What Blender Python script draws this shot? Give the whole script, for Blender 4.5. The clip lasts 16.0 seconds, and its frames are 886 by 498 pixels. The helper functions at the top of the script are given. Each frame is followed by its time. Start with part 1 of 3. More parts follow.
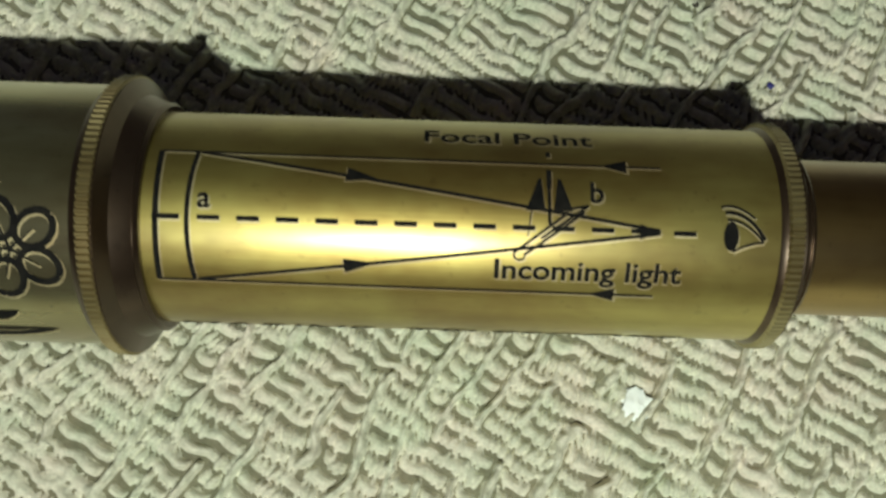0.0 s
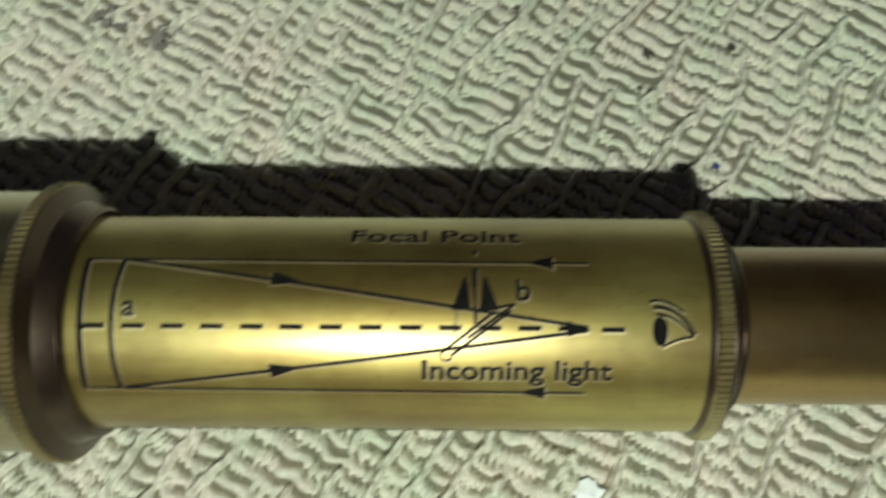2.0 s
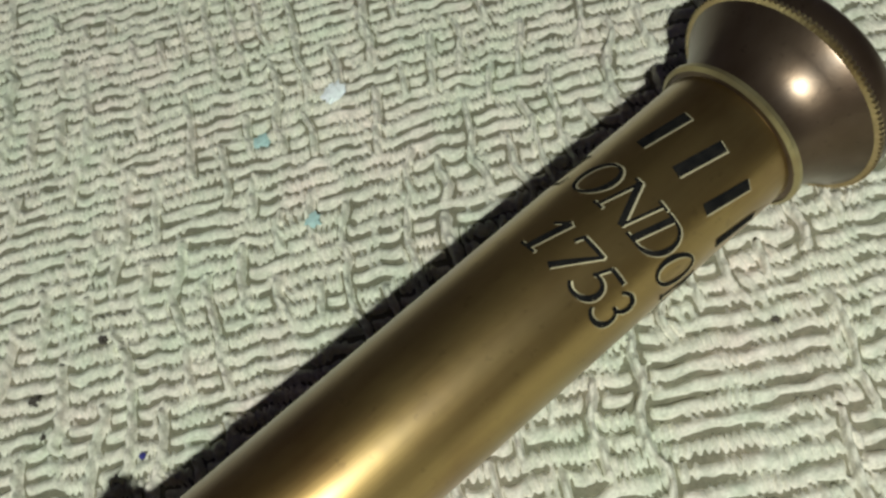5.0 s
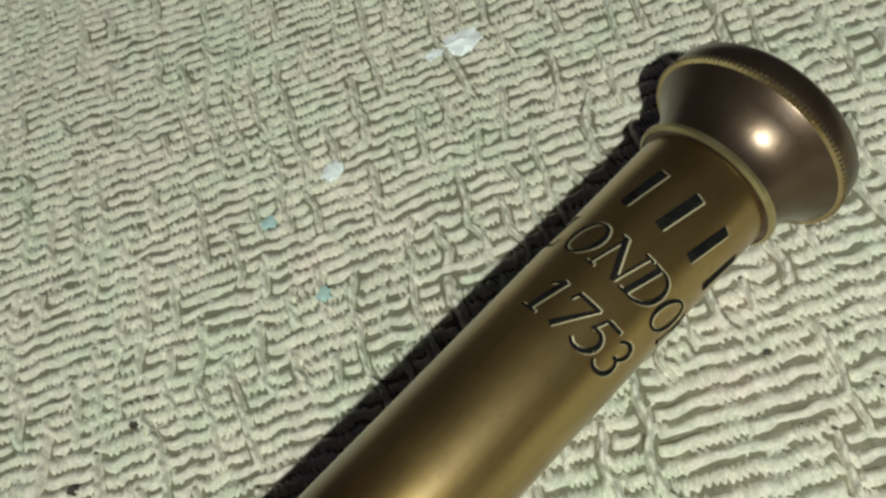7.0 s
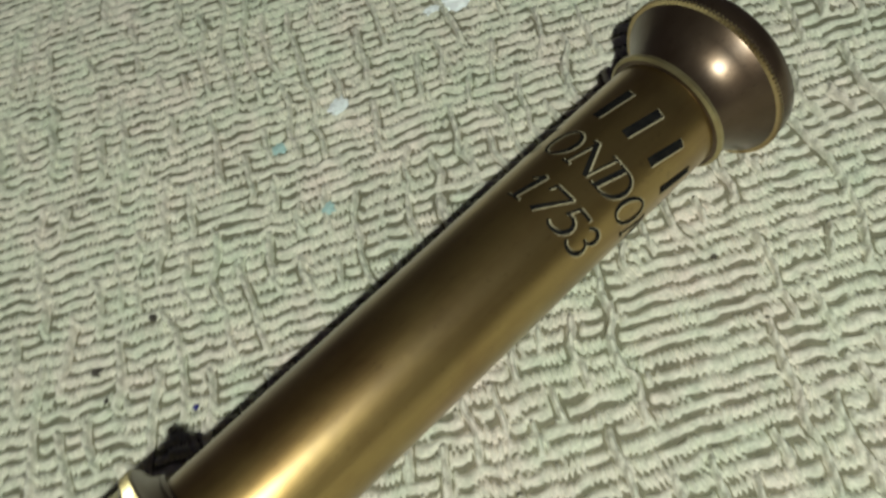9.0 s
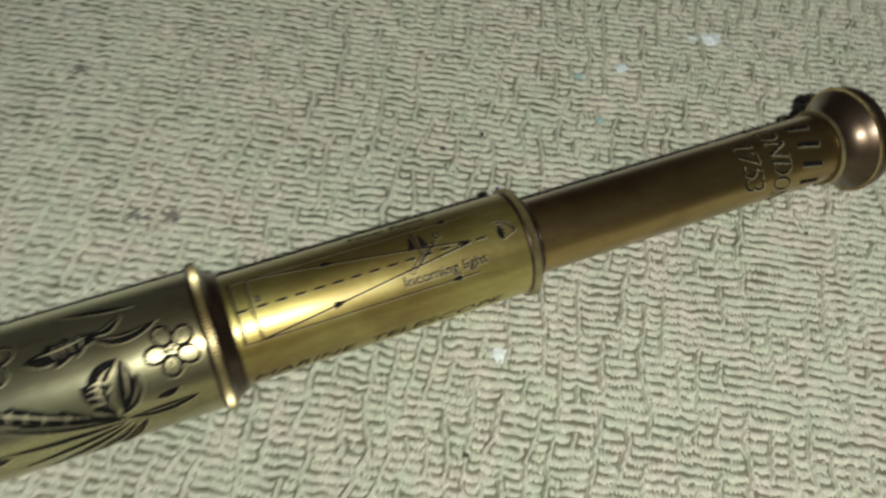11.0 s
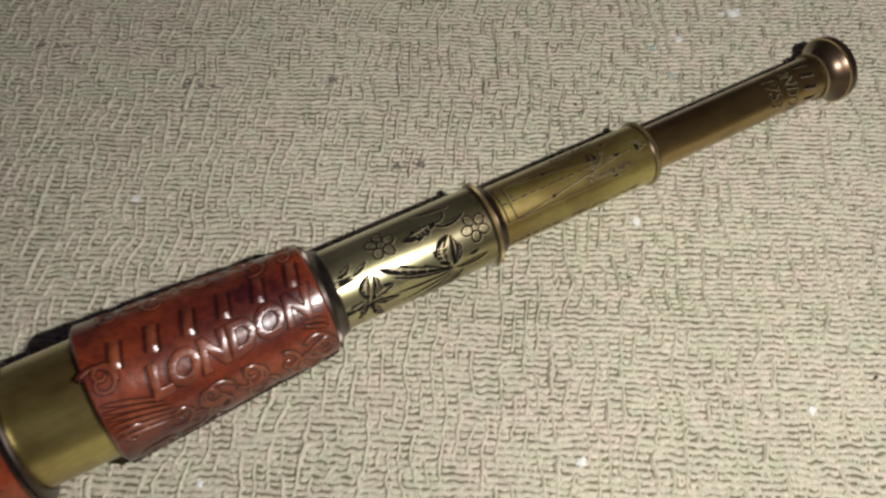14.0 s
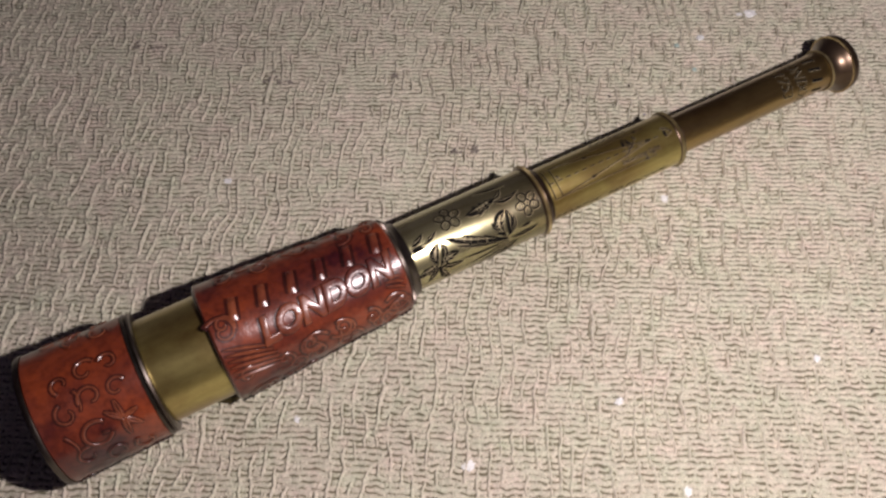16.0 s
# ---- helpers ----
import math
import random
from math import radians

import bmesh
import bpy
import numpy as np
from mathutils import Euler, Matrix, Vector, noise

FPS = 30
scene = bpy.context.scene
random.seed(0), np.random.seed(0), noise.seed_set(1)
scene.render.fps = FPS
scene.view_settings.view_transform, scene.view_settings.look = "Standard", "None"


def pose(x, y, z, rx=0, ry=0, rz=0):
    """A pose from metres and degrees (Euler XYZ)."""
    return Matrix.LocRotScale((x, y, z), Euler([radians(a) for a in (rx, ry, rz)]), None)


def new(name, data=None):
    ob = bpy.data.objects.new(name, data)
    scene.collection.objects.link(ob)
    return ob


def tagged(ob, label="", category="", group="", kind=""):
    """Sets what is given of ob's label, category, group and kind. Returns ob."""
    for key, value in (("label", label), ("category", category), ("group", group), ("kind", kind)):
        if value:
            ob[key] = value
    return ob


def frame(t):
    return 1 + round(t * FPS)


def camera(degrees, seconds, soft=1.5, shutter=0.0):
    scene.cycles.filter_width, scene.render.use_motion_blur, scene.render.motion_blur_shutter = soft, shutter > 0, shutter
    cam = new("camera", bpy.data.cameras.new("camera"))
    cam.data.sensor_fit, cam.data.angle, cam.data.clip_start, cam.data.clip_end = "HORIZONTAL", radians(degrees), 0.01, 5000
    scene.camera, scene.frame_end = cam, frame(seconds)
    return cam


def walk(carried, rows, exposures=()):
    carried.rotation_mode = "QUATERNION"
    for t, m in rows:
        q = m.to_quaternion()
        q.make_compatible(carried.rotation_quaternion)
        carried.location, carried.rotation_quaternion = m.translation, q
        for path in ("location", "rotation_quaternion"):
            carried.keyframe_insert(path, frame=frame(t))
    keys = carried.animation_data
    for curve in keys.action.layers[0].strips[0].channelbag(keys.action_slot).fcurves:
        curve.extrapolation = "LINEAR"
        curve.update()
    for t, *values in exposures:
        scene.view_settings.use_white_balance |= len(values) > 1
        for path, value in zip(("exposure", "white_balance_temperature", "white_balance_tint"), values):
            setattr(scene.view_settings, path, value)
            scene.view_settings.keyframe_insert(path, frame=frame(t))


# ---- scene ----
cam = camera(55.28, 16.0, soft=2.6, shutter=0.6)
# seconds, place in metres, turn in degrees
ROWS = [
    (0, -0.03080, -0.02335, 0.10649, 12.91, 1.51, 1.81),
    (0.5, -0.02783, -0.02944, 0.10381, 16.27, 1.96, 2.40),
    (1, -0.02802, -0.02832, 0.10544, 18.51, 2.35, 2.74),
    (1.5, -0.02839, -0.02523, 0.10738, 18.62, 2.41, 2.52),
    (2, -0.02245, -0.01881, 0.10674, 16.65, 2.68, 0.52),
    (2.5, -0.00717, -0.01556, 0.10392, 20.13, 4.01, -5.35),
    (3, 0.00870, -0.02224, 0.10180, 25.11, 6.24, -14.09),
    (3.5, 0.01848, -0.02778, 0.10124, 28.12, 7.73, -21.54),
    (4, 0.02634, -0.02869, 0.09645, 28.38, 8.80, -28.03),
    (4.5, 0.03768, -0.03020, 0.09541, 26.81, 10.57, -35.53),
    (7, 0.03779, -0.03283, 0.10249, 28.78, 14.05, -44.63),
    (7.5, 0.03167, -0.03245, 0.10756, 28.36, 13.26, -45.15),
    (8, 0.03322, -0.03364, 0.10518, 28.10, 13.66, -47.33),
    (10.5, -0.03339, -0.07645, 0.14707, 34.53, 2.02, -28.54),
    (11, -0.05897, -0.08678, 0.17267, 32.48, -2.07, -22.45),
    (11.5, -0.08153, -0.10417, 0.19811, 33.03, -4.74, -19.35),
    (12, -0.09912, -0.11082, 0.20994, 33.40, -4.88, -19.36),
    (12.5, -0.11167, -0.11865, 0.22763, 32.45, -2.59, -22.80),
    (13, -0.12682, -0.12684, 0.24199, 31.78, -0.66, -26.01),
    (13.5, -0.13783, -0.13274, 0.25433, 31.13, 0.67, -27.57),
    (14, -0.15100, -0.13712, 0.27123, 30.56, 1.13, -28.19),
    (14.5, -0.16549, -0.14580, 0.29119, 30.30, 1.56, -28.33),
    (15, -0.17479, -0.15192, 0.30325, 29.90, 1.92, -28.06),
    (15.5, -0.17944, -0.15611, 0.30939, 29.99, 1.86, -27.89),
    (16, -0.17935, -0.15643, 0.31071, 29.81, 2.07, -27.85),
]
# seconds, stops, kelvin, tint
EXPOSURES = [
    (0.0, -0.18, 6200, -4),
    (2.0, -0.12, 5950, -3),
    (3.5, 0.08, 5850, 4),
    (8.0, 0.0, 6000, 1),
    (11.0, -0.38, 6000, 4),
    (13.0, -0.33, 6400, 13),
    (14.0, -0.27, 6380, 19),
    (16.0, -0.24, 6450, 33),
]
walk(cam, [(t, pose(x, y, z, rx, ry, rz)) for t, x, y, z, rx, ry, rz in ROWS], exposures=EXPOSURES)

# ---- light ----
world = bpy.data.worlds.new("dim_room")
world.use_nodes = True
world.node_tree.nodes["Background"].inputs[0].default_value = (0.60, 0.55, 1.0, 1)
world.node_tree.nodes["Background"].inputs[1].default_value = 0.12
scene.world = world

torch = bpy.data.lights.new("torch", "POINT")
torch.energy, torch.color, torch.shadow_soft_size = 5.5, (1.0, 0.96, 0.86), 0.004
torch_lamp = new("torch_lamp", torch)
torch_lamp.location = (-0.048, -0.184, 0.305)


# ---- materials ----
def material(name):
    m = bpy.data.materials.new(name)
    m.use_nodes = True
    return m, m.node_tree.nodes, m.node_tree.links, m.node_tree.nodes["Principled BSDF"]


def noise_node(n, l, scale, detail=4, stretch=(1, 1, 1), rough=0.6):
    co = n.new("ShaderNodeTexCoord")
    mp = n.new("ShaderNodeMapping")
    mp.inputs["Scale"].default_value = stretch
    l.new(co.outputs["Object"], mp.inputs["Vector"])
    t = n.new("ShaderNodeTexNoise")
    t.inputs["Scale"].default_value, t.inputs["Detail"].default_value, t.inputs["Roughness"].default_value = scale, detail, rough
    l.new(mp.outputs["Vector"], t.inputs["Vector"])
    return t.outputs["Fac"]


def ramp(n, l, fac, *stops):
    r = n.new("ShaderNodeValToRGB")
    for i, (at, col) in enumerate(stops):
        e = r.color_ramp.elements[i] if i < 2 else r.color_ramp.elements.new(at)
        e.position, e.color = at, (*col, 1)
    l.new(fac, r.inputs["Fac"])
    return r.outputs["Color"]


def mixed(n, l, a, b, fac, mode="MULTIPLY"):
    m = n.new("ShaderNodeMix")
    m.data_type, m.blend_type = "RGBA", mode
    if isinstance(fac, float):
        m.inputs["Factor"].default_value = fac
    else:
        l.new(fac, m.inputs["Factor"])
    l.new(a, m.inputs["A"])
    l.new(b, m.inputs["B"])
    return m.outputs["Result"]


def bumped(n, l, p, fac, strength, distance):
    b = n.new("ShaderNodeBump")
    b.inputs["Strength"].default_value, b.inputs["Distance"].default_value = strength, distance
    l.new(fac, b.inputs["Height"])
    if p.inputs["Normal"].is_linked:
        l.new(p.inputs["Normal"].links[0].from_socket, b.inputs["Normal"])
    l.new(b.outputs["Normal"], p.inputs["Normal"])


def metal(name, dark, light, rough=0.34, metallic=0.95, spots=0.2, brushed=0.38, coat=0.45):
    """Aged metal: patina in clouds, fine lengthwise brushing, small dark pits."""
    m, n, l, p = material(name)
    col = ramp(n, l, noise_node(n, l, 45, 5, (0.35, 1, 1)), (0.3, dark), (0.72, light))
    pits = ramp(n, l, noise_node(n, l, 900, 2), (0.28, (0.25, 0.2, 0.16)), (0.36, (1, 1, 1)))
    p.inputs["Metallic"].default_value = metallic
    p.inputs["Anisotropic"].default_value = brushed
    p.inputs["Coat Weight"].default_value, p.inputs["Coat Roughness"].default_value = coat, 0.29
    tan = n.new("ShaderNodeTangent")
    tan.direction_type, tan.axis = "RADIAL", "X"
    l.new(tan.outputs["Tangent"], p.inputs["Tangent"])
    wear = ramp(n, l, noise_node(n, l, 260, 5, (0.06, 1, 1)), (0.35, (0.78, 0.74, 0.68)), (0.62, (1.0, 1.0, 1.0)))
    tarnish = ramp(n, l, noise_node(n, l, 34, 5, (0.7, 1, 1), 0.65), (0.36, (0.54, 0.42, 0.33)), (0.58, (1.0, 1.0, 1.0)))
    l.new(mixed(n, l, mixed(n, l, mixed(n, l, col, pits, spots), wear, 0.8), tarnish, 0.9), p.inputs["Base Color"])
    r = n.new("ShaderNodeMapRange")
    r.inputs["To Min"].default_value, r.inputs["To Max"].default_value = rough - 0.07, rough + 0.1
    l.new(noise_node(n, l, 120, 6, (0.12, 1, 1)), r.inputs["Value"])
    l.new(r.outputs["Result"], p.inputs["Roughness"])
    bumped(n, l, p, noise_node(n, l, 2600, 2, (0.05, 1, 1)), 0.12, 0.00005)
    bumped(n, l, p, noise_node(n, l, 150, 3, (0.45, 1, 1)), 0.10, 0.0004)
    bumped(n, l, p, noise_node(n, l, 120, 2, (1.0, 0.4, 0.4)), 0.08, 0.0006)
    return m


BRASS = metal("aged_brass", (0.39, 0.338, 0.092), (0.72, 0.640, 0.200), 0.37, 0.88, coat=0.9)
BROWN_BRASS = metal("browned_brass", (0.22, 0.150, 0.047), (0.50, 0.352, 0.108), 0.32, 0.95, coat=0.9)
PALE_BRASS = metal("polished_pale_brass", (0.37, 0.355, 0.18), (0.66, 0.645, 0.35), 0.23, 0.92, coat=0.8)
BRONZE = metal("dark_bronze_patina", (0.075, 0.053, 0.034), (0.160, 0.113, 0.070), 0.31, 0.85, 0.35, 0.3)
WORN_EDGE = metal("worn_knurled_brass", (0.33, 0.285, 0.13), (0.60, 0.54, 0.28), 0.36, 0.85)
BRIGHT = metal("rubbed_brass_edge", (0.62, 0.50, 0.25), (0.80, 0.68, 0.38), 0.28)
# Pale half-diffuse brass: light caught by burrs and veins, put into the colour.
GLINT_BRASS = metal("pale_brass_glint", (0.60, 0.535, 0.30), (0.78, 0.71, 0.46), 0.42, 0.55, 0.0, 0.0, 0.2)
YELLOW_BRASS = metal("polished_yellow_brass", (0.44, 0.375, 0.110), (0.74, 0.640, 0.220), 0.31, 0.9, coat=0.8)
GREY = metal("dull_grey_metal", (0.055, 0.048, 0.042), (0.15, 0.128, 0.105), 0.36)

INK, n, l, p = material("blackened_engraving")
l.new(ramp(n, l, noise_node(n, l, 700, 3), (0.35, (0.002, 0.002, 0.002)), (0.7, (0.010, 0.009, 0.007))), p.inputs["Base Color"])
p.inputs["Roughness"].default_value = 0.8
p.inputs["Specular IOR Level"].default_value = 0.15


def leather(name, dark, light):
    m, n, l, p = material(name)
    base = ramp(n, l, noise_node(n, l, 30, 6, (1, 1, 1), 0.65), (0.36, dark), (0.62, light))
    fine = ramp(n, l, noise_node(n, l, 420, 4), (0.3, (0.45, 0.4, 0.4)), (0.55, (1, 1, 1)))
    l.new(mixed(n, l, base, fine, 0.7), p.inputs["Base Color"])
    p.inputs["Roughness"].default_value = 0.31
    p.inputs["Coat Weight"].default_value = 0.6
    p.inputs["Coat Roughness"].default_value = 0.23
    v = n.new("ShaderNodeTexVoronoi")
    v.inputs["Scale"].default_value = 1100
    co = n.new("ShaderNodeTexCoord")
    l.new(co.outputs["Object"], v.inputs["Vector"])
    bumped(n, l, p, v.outputs["Distance"], 0.12, 0.0002)
    bumped(n, l, p, noise_node(n, l, 130, 4), 0.35, 0.0008)
    return m


LEATHER = leather("red_brown_leather", (0.045, 0.007, 0.009), (0.265, 0.050, 0.014))
LEATHER_HIGH = leather("worn_raised_leather", (0.080, 0.014, 0.011), (0.28, 0.078, 0.030))
EDGE_SHADE = leather("black_edge_shade", (0.012, 0.008, 0.008), (0.05, 0.02, 0.016))
# darker leather for the flat outlines round letters and scrolls
DARK_LEATHER = leather("dark_outline_leather", (0.022, 0.005, 0.004), (0.075, 0.014, 0.007))

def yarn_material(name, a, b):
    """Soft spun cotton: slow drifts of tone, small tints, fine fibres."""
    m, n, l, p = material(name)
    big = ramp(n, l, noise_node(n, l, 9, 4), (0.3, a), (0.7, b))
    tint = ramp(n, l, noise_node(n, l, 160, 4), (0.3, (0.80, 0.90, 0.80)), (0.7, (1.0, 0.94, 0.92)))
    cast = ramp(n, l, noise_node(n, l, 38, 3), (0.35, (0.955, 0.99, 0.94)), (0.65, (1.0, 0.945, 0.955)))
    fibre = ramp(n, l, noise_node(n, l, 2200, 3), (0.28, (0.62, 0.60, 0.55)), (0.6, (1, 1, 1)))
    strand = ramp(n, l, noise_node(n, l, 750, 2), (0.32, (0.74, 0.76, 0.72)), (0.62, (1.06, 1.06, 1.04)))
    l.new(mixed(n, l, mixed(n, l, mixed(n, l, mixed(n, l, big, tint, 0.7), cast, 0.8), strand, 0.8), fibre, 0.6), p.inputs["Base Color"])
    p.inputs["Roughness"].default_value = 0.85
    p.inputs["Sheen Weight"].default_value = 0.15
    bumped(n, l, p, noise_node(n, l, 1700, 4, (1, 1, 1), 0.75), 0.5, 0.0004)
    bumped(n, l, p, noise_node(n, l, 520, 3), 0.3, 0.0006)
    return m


CLOTH = yarn_material("pale_slub_cotton", (0.74, 0.72, 0.62), (0.85, 0.82, 0.715))
# Darker tan: the shade between the threads put into colour.
GAP_SHADE = yarn_material("tan_gap_shade", (0.19, 0.178, 0.122), (0.28, 0.262, 0.187))


def plain(name, a, b, rough=0.8, scale=300):
    m, n, l, p = material(name)
    l.new(ramp(n, l, noise_node(n, l, scale, 4), (0.35, a), (0.7, b)), p.inputs["Base Color"])
    p.inputs["Roughness"].default_value = rough
    return m


FILL_WALL = plain("lavender_fill_plaster", (0.36, 0.32, 0.50), (0.42, 0.38, 0.56), 0.9, 3)
WHITE_SPECK = plain("pale_lint", (0.84, 0.90, 0.86), (0.93, 0.96, 0.94), 0.7)
DARK_SPECK = plain("dark_grit", (0.03, 0.025, 0.02), (0.08, 0.07, 0.05))
BLUE_SPECK = plain("faded_blue_stain", (0.32, 0.50, 0.46), (0.48, 0.64, 0.58))
BLUE_DOT = plain("blue_ink_dot", (0.02, 0.02, 0.12), (0.04, 0.04, 0.22))
GREY_STAIN = plain("grey_brown_stain", (0.17, 0.155, 0.13), (0.36, 0.33, 0.28), 0.9, 900)


# ---- mesh helpers ----
def part(name, bm, mat, parent=None, label="", smooth=40):
    me = bpy.data.meshes.new(name)
    bmesh.ops.recalc_face_normals(bm, faces=bm.faces)
    bm.to_mesh(me)
    bm.free()
    me.materials.append(mat)
    if smooth:
        me.shade_smooth()
        me.set_sharp_from_angle(angle=radians(smooth))
    ob = new(name, me)
    ob.parent = parent
    if label:
        ob["label"] = label
    return ob


def lathe(profile, segs=128, closed=True, teeth=()):
    """A solid of revolution about x. profile: (x, radius). teeth: indices of the profile whose radius is notched from segment to segment."""
    bm = bmesh.new()
    rings = []
    for i, (x, r) in enumerate(profile):
        ring = []
        for k in range(segs):
            a = 2 * math.pi * k / segs
            rr = r - (0.00028 if (i in teeth and k % 4 in (2, 3)) else 0)
            ring.append(bm.verts.new((x, rr * math.sin(a), rr * math.cos(a))))
        rings.append(ring)
    pairs = list(zip(rings, rings[1:]))
    if closed:
        pairs.append((rings[-1], rings[0]))
    for p, q in pairs:
        for k in range(segs):
            j = (k + 1) % segs
            bm.faces.new((p[k], p[j], q[j], q[k]))
    return bm


def tube(x0, x1, r0, r1, wall=0.0009, soft=0.0003):
    return lathe([(x0, r0 - soft), (x0 + soft, r0), (x1 - soft, r1), (x1, r1 - soft), (x1, r1 - wall), (x0, r0 - wall)])


def wrapped(bm, radius, phi, lift=0.00004, height=0.0):
    """Bends a flat drawing (x along the tube, y up round it, metres) onto the tube of that radius; phi: degrees from the top to the near side."""
    if not callable(radius):
        const = radius
        radius = lambda x: const
    ys = [v.co.y for v in bm.verts]
    step = 0.0006
    y = min(ys) + step
    while y < max(ys):
        bmesh.ops.bisect_plane(bm, geom=bm.verts[:] + bm.edges[:] + bm.faces[:], plane_co=(0, y, 0), plane_no=(0, 1, 0))
        y += step
    top = set(bm.verts)
    if height:
        made = bmesh.ops.extrude_face_region(bm, geom=bm.faces[:])
        new_verts = {g for g in made["geom"] if isinstance(g, bmesh.types.BMVert)}
        top = new_verts
    for v in bm.verts:
        r = radius(v.co.x) + v.co.z + (lift + (height if v in top else 0) if height else lift)
        a = radians(phi) - v.co.y / radius(v.co.x)
        v.co = Vector((v.co.x, -r * math.sin(a), r * math.cos(a)))
    return bm


def stroke(bm, pts, w0, w1=None, swell=False):
    """A flat ribbon along points, its width going from w0 to w1, or swelling in the middle."""
    w1 = w0 if w1 is None else w1
    rows = []
    for i, q in enumerate(pts):
        a, b = Vector(pts[max(i - 1, 0)]), Vector(pts[min(i + 1, len(pts) - 1)])
        d = (b - a).normalized()
        t = i / (len(pts) - 1)
        w = w0 + (w1 - w0) * t
        if swell:
            w = w1 + (w0 - w1) * math.sin(math.pi * t)
        side = Vector((-d.y, d.x)) * w / 2
        c = Vector(q)
        rows.append((bm.verts.new((*(c + side), 0)), bm.verts.new((*(c - side), 0))))
    for (a, b), (c, d) in zip(rows, rows[1:]):
        bm.faces.new((a, b, d, c))


def cord(bm, pts, w0, w1, h, swell=False):
    """A half-round raised cord along points."""
    rows = []
    for i, q in enumerate(pts):
        a, b = Vector(pts[max(i - 1, 0)]), Vector(pts[min(i + 1, len(pts) - 1)])
        d = (b - a).normalized()
        t = i / (len(pts) - 1)
        w = w1 + (w0 - w1) * math.sin(math.pi * t) if swell else w0 + (w1 - w0) * t
        side = Vector((-d.y, d.x)) * w / 2
        c = Vector(q)
        end = 0.35 if i in (0, len(pts) - 1) else 1.0
        rows.append([bm.verts.new((*(c + side * k), z * h * end)) for k, z in ((1, -0.5), (0.8, 0.55), (0.35, 0.95), (-0.35, 0.95), (-0.8, 0.55), (-1, -0.5))])
    for p, q in zip(rows, rows[1:]):
        for a, b, c, d in zip(p, p[1:], q[1:], q):
            bm.faces.new((a, b, c, d))
    bm.faces.new(rows[0])
    bm.faces.new(rows[-1])


def arc(cx, cy, r, a0, a1, n=14, ry=None):
    ry = ry or r
    return [(cx + r * math.cos(radians(a0 + (a1 - a0) * i / n)), cy + ry * math.sin(radians(a0 + (a1 - a0) * i / n))) for i in range(n + 1)]


def bend(a, b, c, n=12):
    """Points of a quadratic curve."""
    return [tuple((1 - t) ** 2 * Vector(a) + 2 * t * (1 - t) * Vector(b) + t * t * Vector(c)) for t in (i / n for i in range(n + 1))]


def poly(bm, pts):
    bm.faces.new([bm.verts.new((*q, 0)) for q in pts])


MM = 0.001


def mm(pts):
    return [(x * MM, y * MM) for x, y in pts]


def words(body, size, offset=0.0, shear=0.0, at=(0, 0), width=None, slope=0.0, deep=0.0, bevel=0.0):
    """Flat lettering as a bmesh, centred on `at` (metres)."""
    cu = bpy.data.curves.new("lettering", "FONT")
    cu.body, cu.size, cu.shear, cu.offset, cu.resolution_u = body, size, shear, offset, 4
    cu.align_x, cu.align_y = "CENTER", "CENTER"
    cu.extrude, cu.bevel_depth, cu.bevel_resolution = deep, bevel, 2
    ob = bpy.data.objects.new("lettering", cu)
    scene.collection.objects.link(ob)
    me = bpy.data.meshes.new_from_object(ob.evaluated_get(bpy.context.evaluated_depsgraph_get()))
    bm = bmesh.new()
    bm.from_mesh(me)
    bpy.data.objects.remove(ob)
    bpy.data.curves.remove(cu)
    bpy.data.meshes.remove(me)
    bmesh.ops.remove_doubles(bm, verts=bm.verts, dist=1e-7)
    xs = [v.co.x for v in bm.verts]
    k = width / (max(xs) - min(xs)) if width else 1
    mid = (max(xs) + min(xs)) / 2
    for v in bm.verts:
        x = (v.co.x - mid) * k
        v.co = (x + at[0], v.co.y + at[1] + slope * x, v.co.z)
    return bm


def engraved(name, make, radius, phi, parent, rim=0.00011):
    """Dark engraving with a burr along its lower edge, its glint painted pale; make(grow, shift) draws it flat."""
    part("burr_glint", wrapped(make(rim, (0.00008, -0.00014)), radius, phi, 0.00003), GLINT_BRASS, part(name, wrapped(make(0.0, (0, 0)), radius, phi, 0.00006), INK, parent))


# ---- setting ----
def box_bm(x0, x1, y0, y1, z0, z1):
    bm = bmesh.new()
    bmesh.ops.create_cube(bm, size=1)
    for v in bm.verts:
        v.co = ((x0 + x1) / 2 + v.co.x * (x1 - x0), (y0 + y1) / 2 + v.co.y * (y1 - y0), (z0 + z1) / 2 + v.co.z * (z1 - z0))
    return bm


# Unseen room, its lavender added to throw bluish light into the shadows.
ROOM = 1.6
for name, b in (("wall_north", (-ROOM, ROOM, ROOM, ROOM + 0.1, -0.05, 2.4)), ("wall_south", (-ROOM, ROOM, -ROOM - 0.1, -ROOM, -0.05, 2.4)),
                ("wall_east", (ROOM, ROOM + 0.1, -ROOM, ROOM, -0.05, 2.4)), ("wall_west", (-ROOM - 0.1, -ROOM, -ROOM, ROOM, -0.05, 2.4)),
                ("ceiling", (-ROOM, ROOM, -ROOM, ROOM, 2.4, 2.5)), ("floor", (-ROOM, ROOM, -ROOM, ROOM, -0.05, -0.008))):
    tagged(part(name, box_bm(*b), FILL_WALL, smooth=0), "unseen plain plaster, its lavender added to tint the shadows", name.split("_")[0], kind="structure")

# ---- the woven cloth ----
ROWS_TURN, PITCH, WARP, FINE, DEEP = radians(-31), 0.00238, 0.0046, 0.00095, 0.00170
SU, SV = 0.50, 0.34
NEAR = (-0.002, 0.216, -0.064, 0.112)
MID = (-0.092, 0.055)


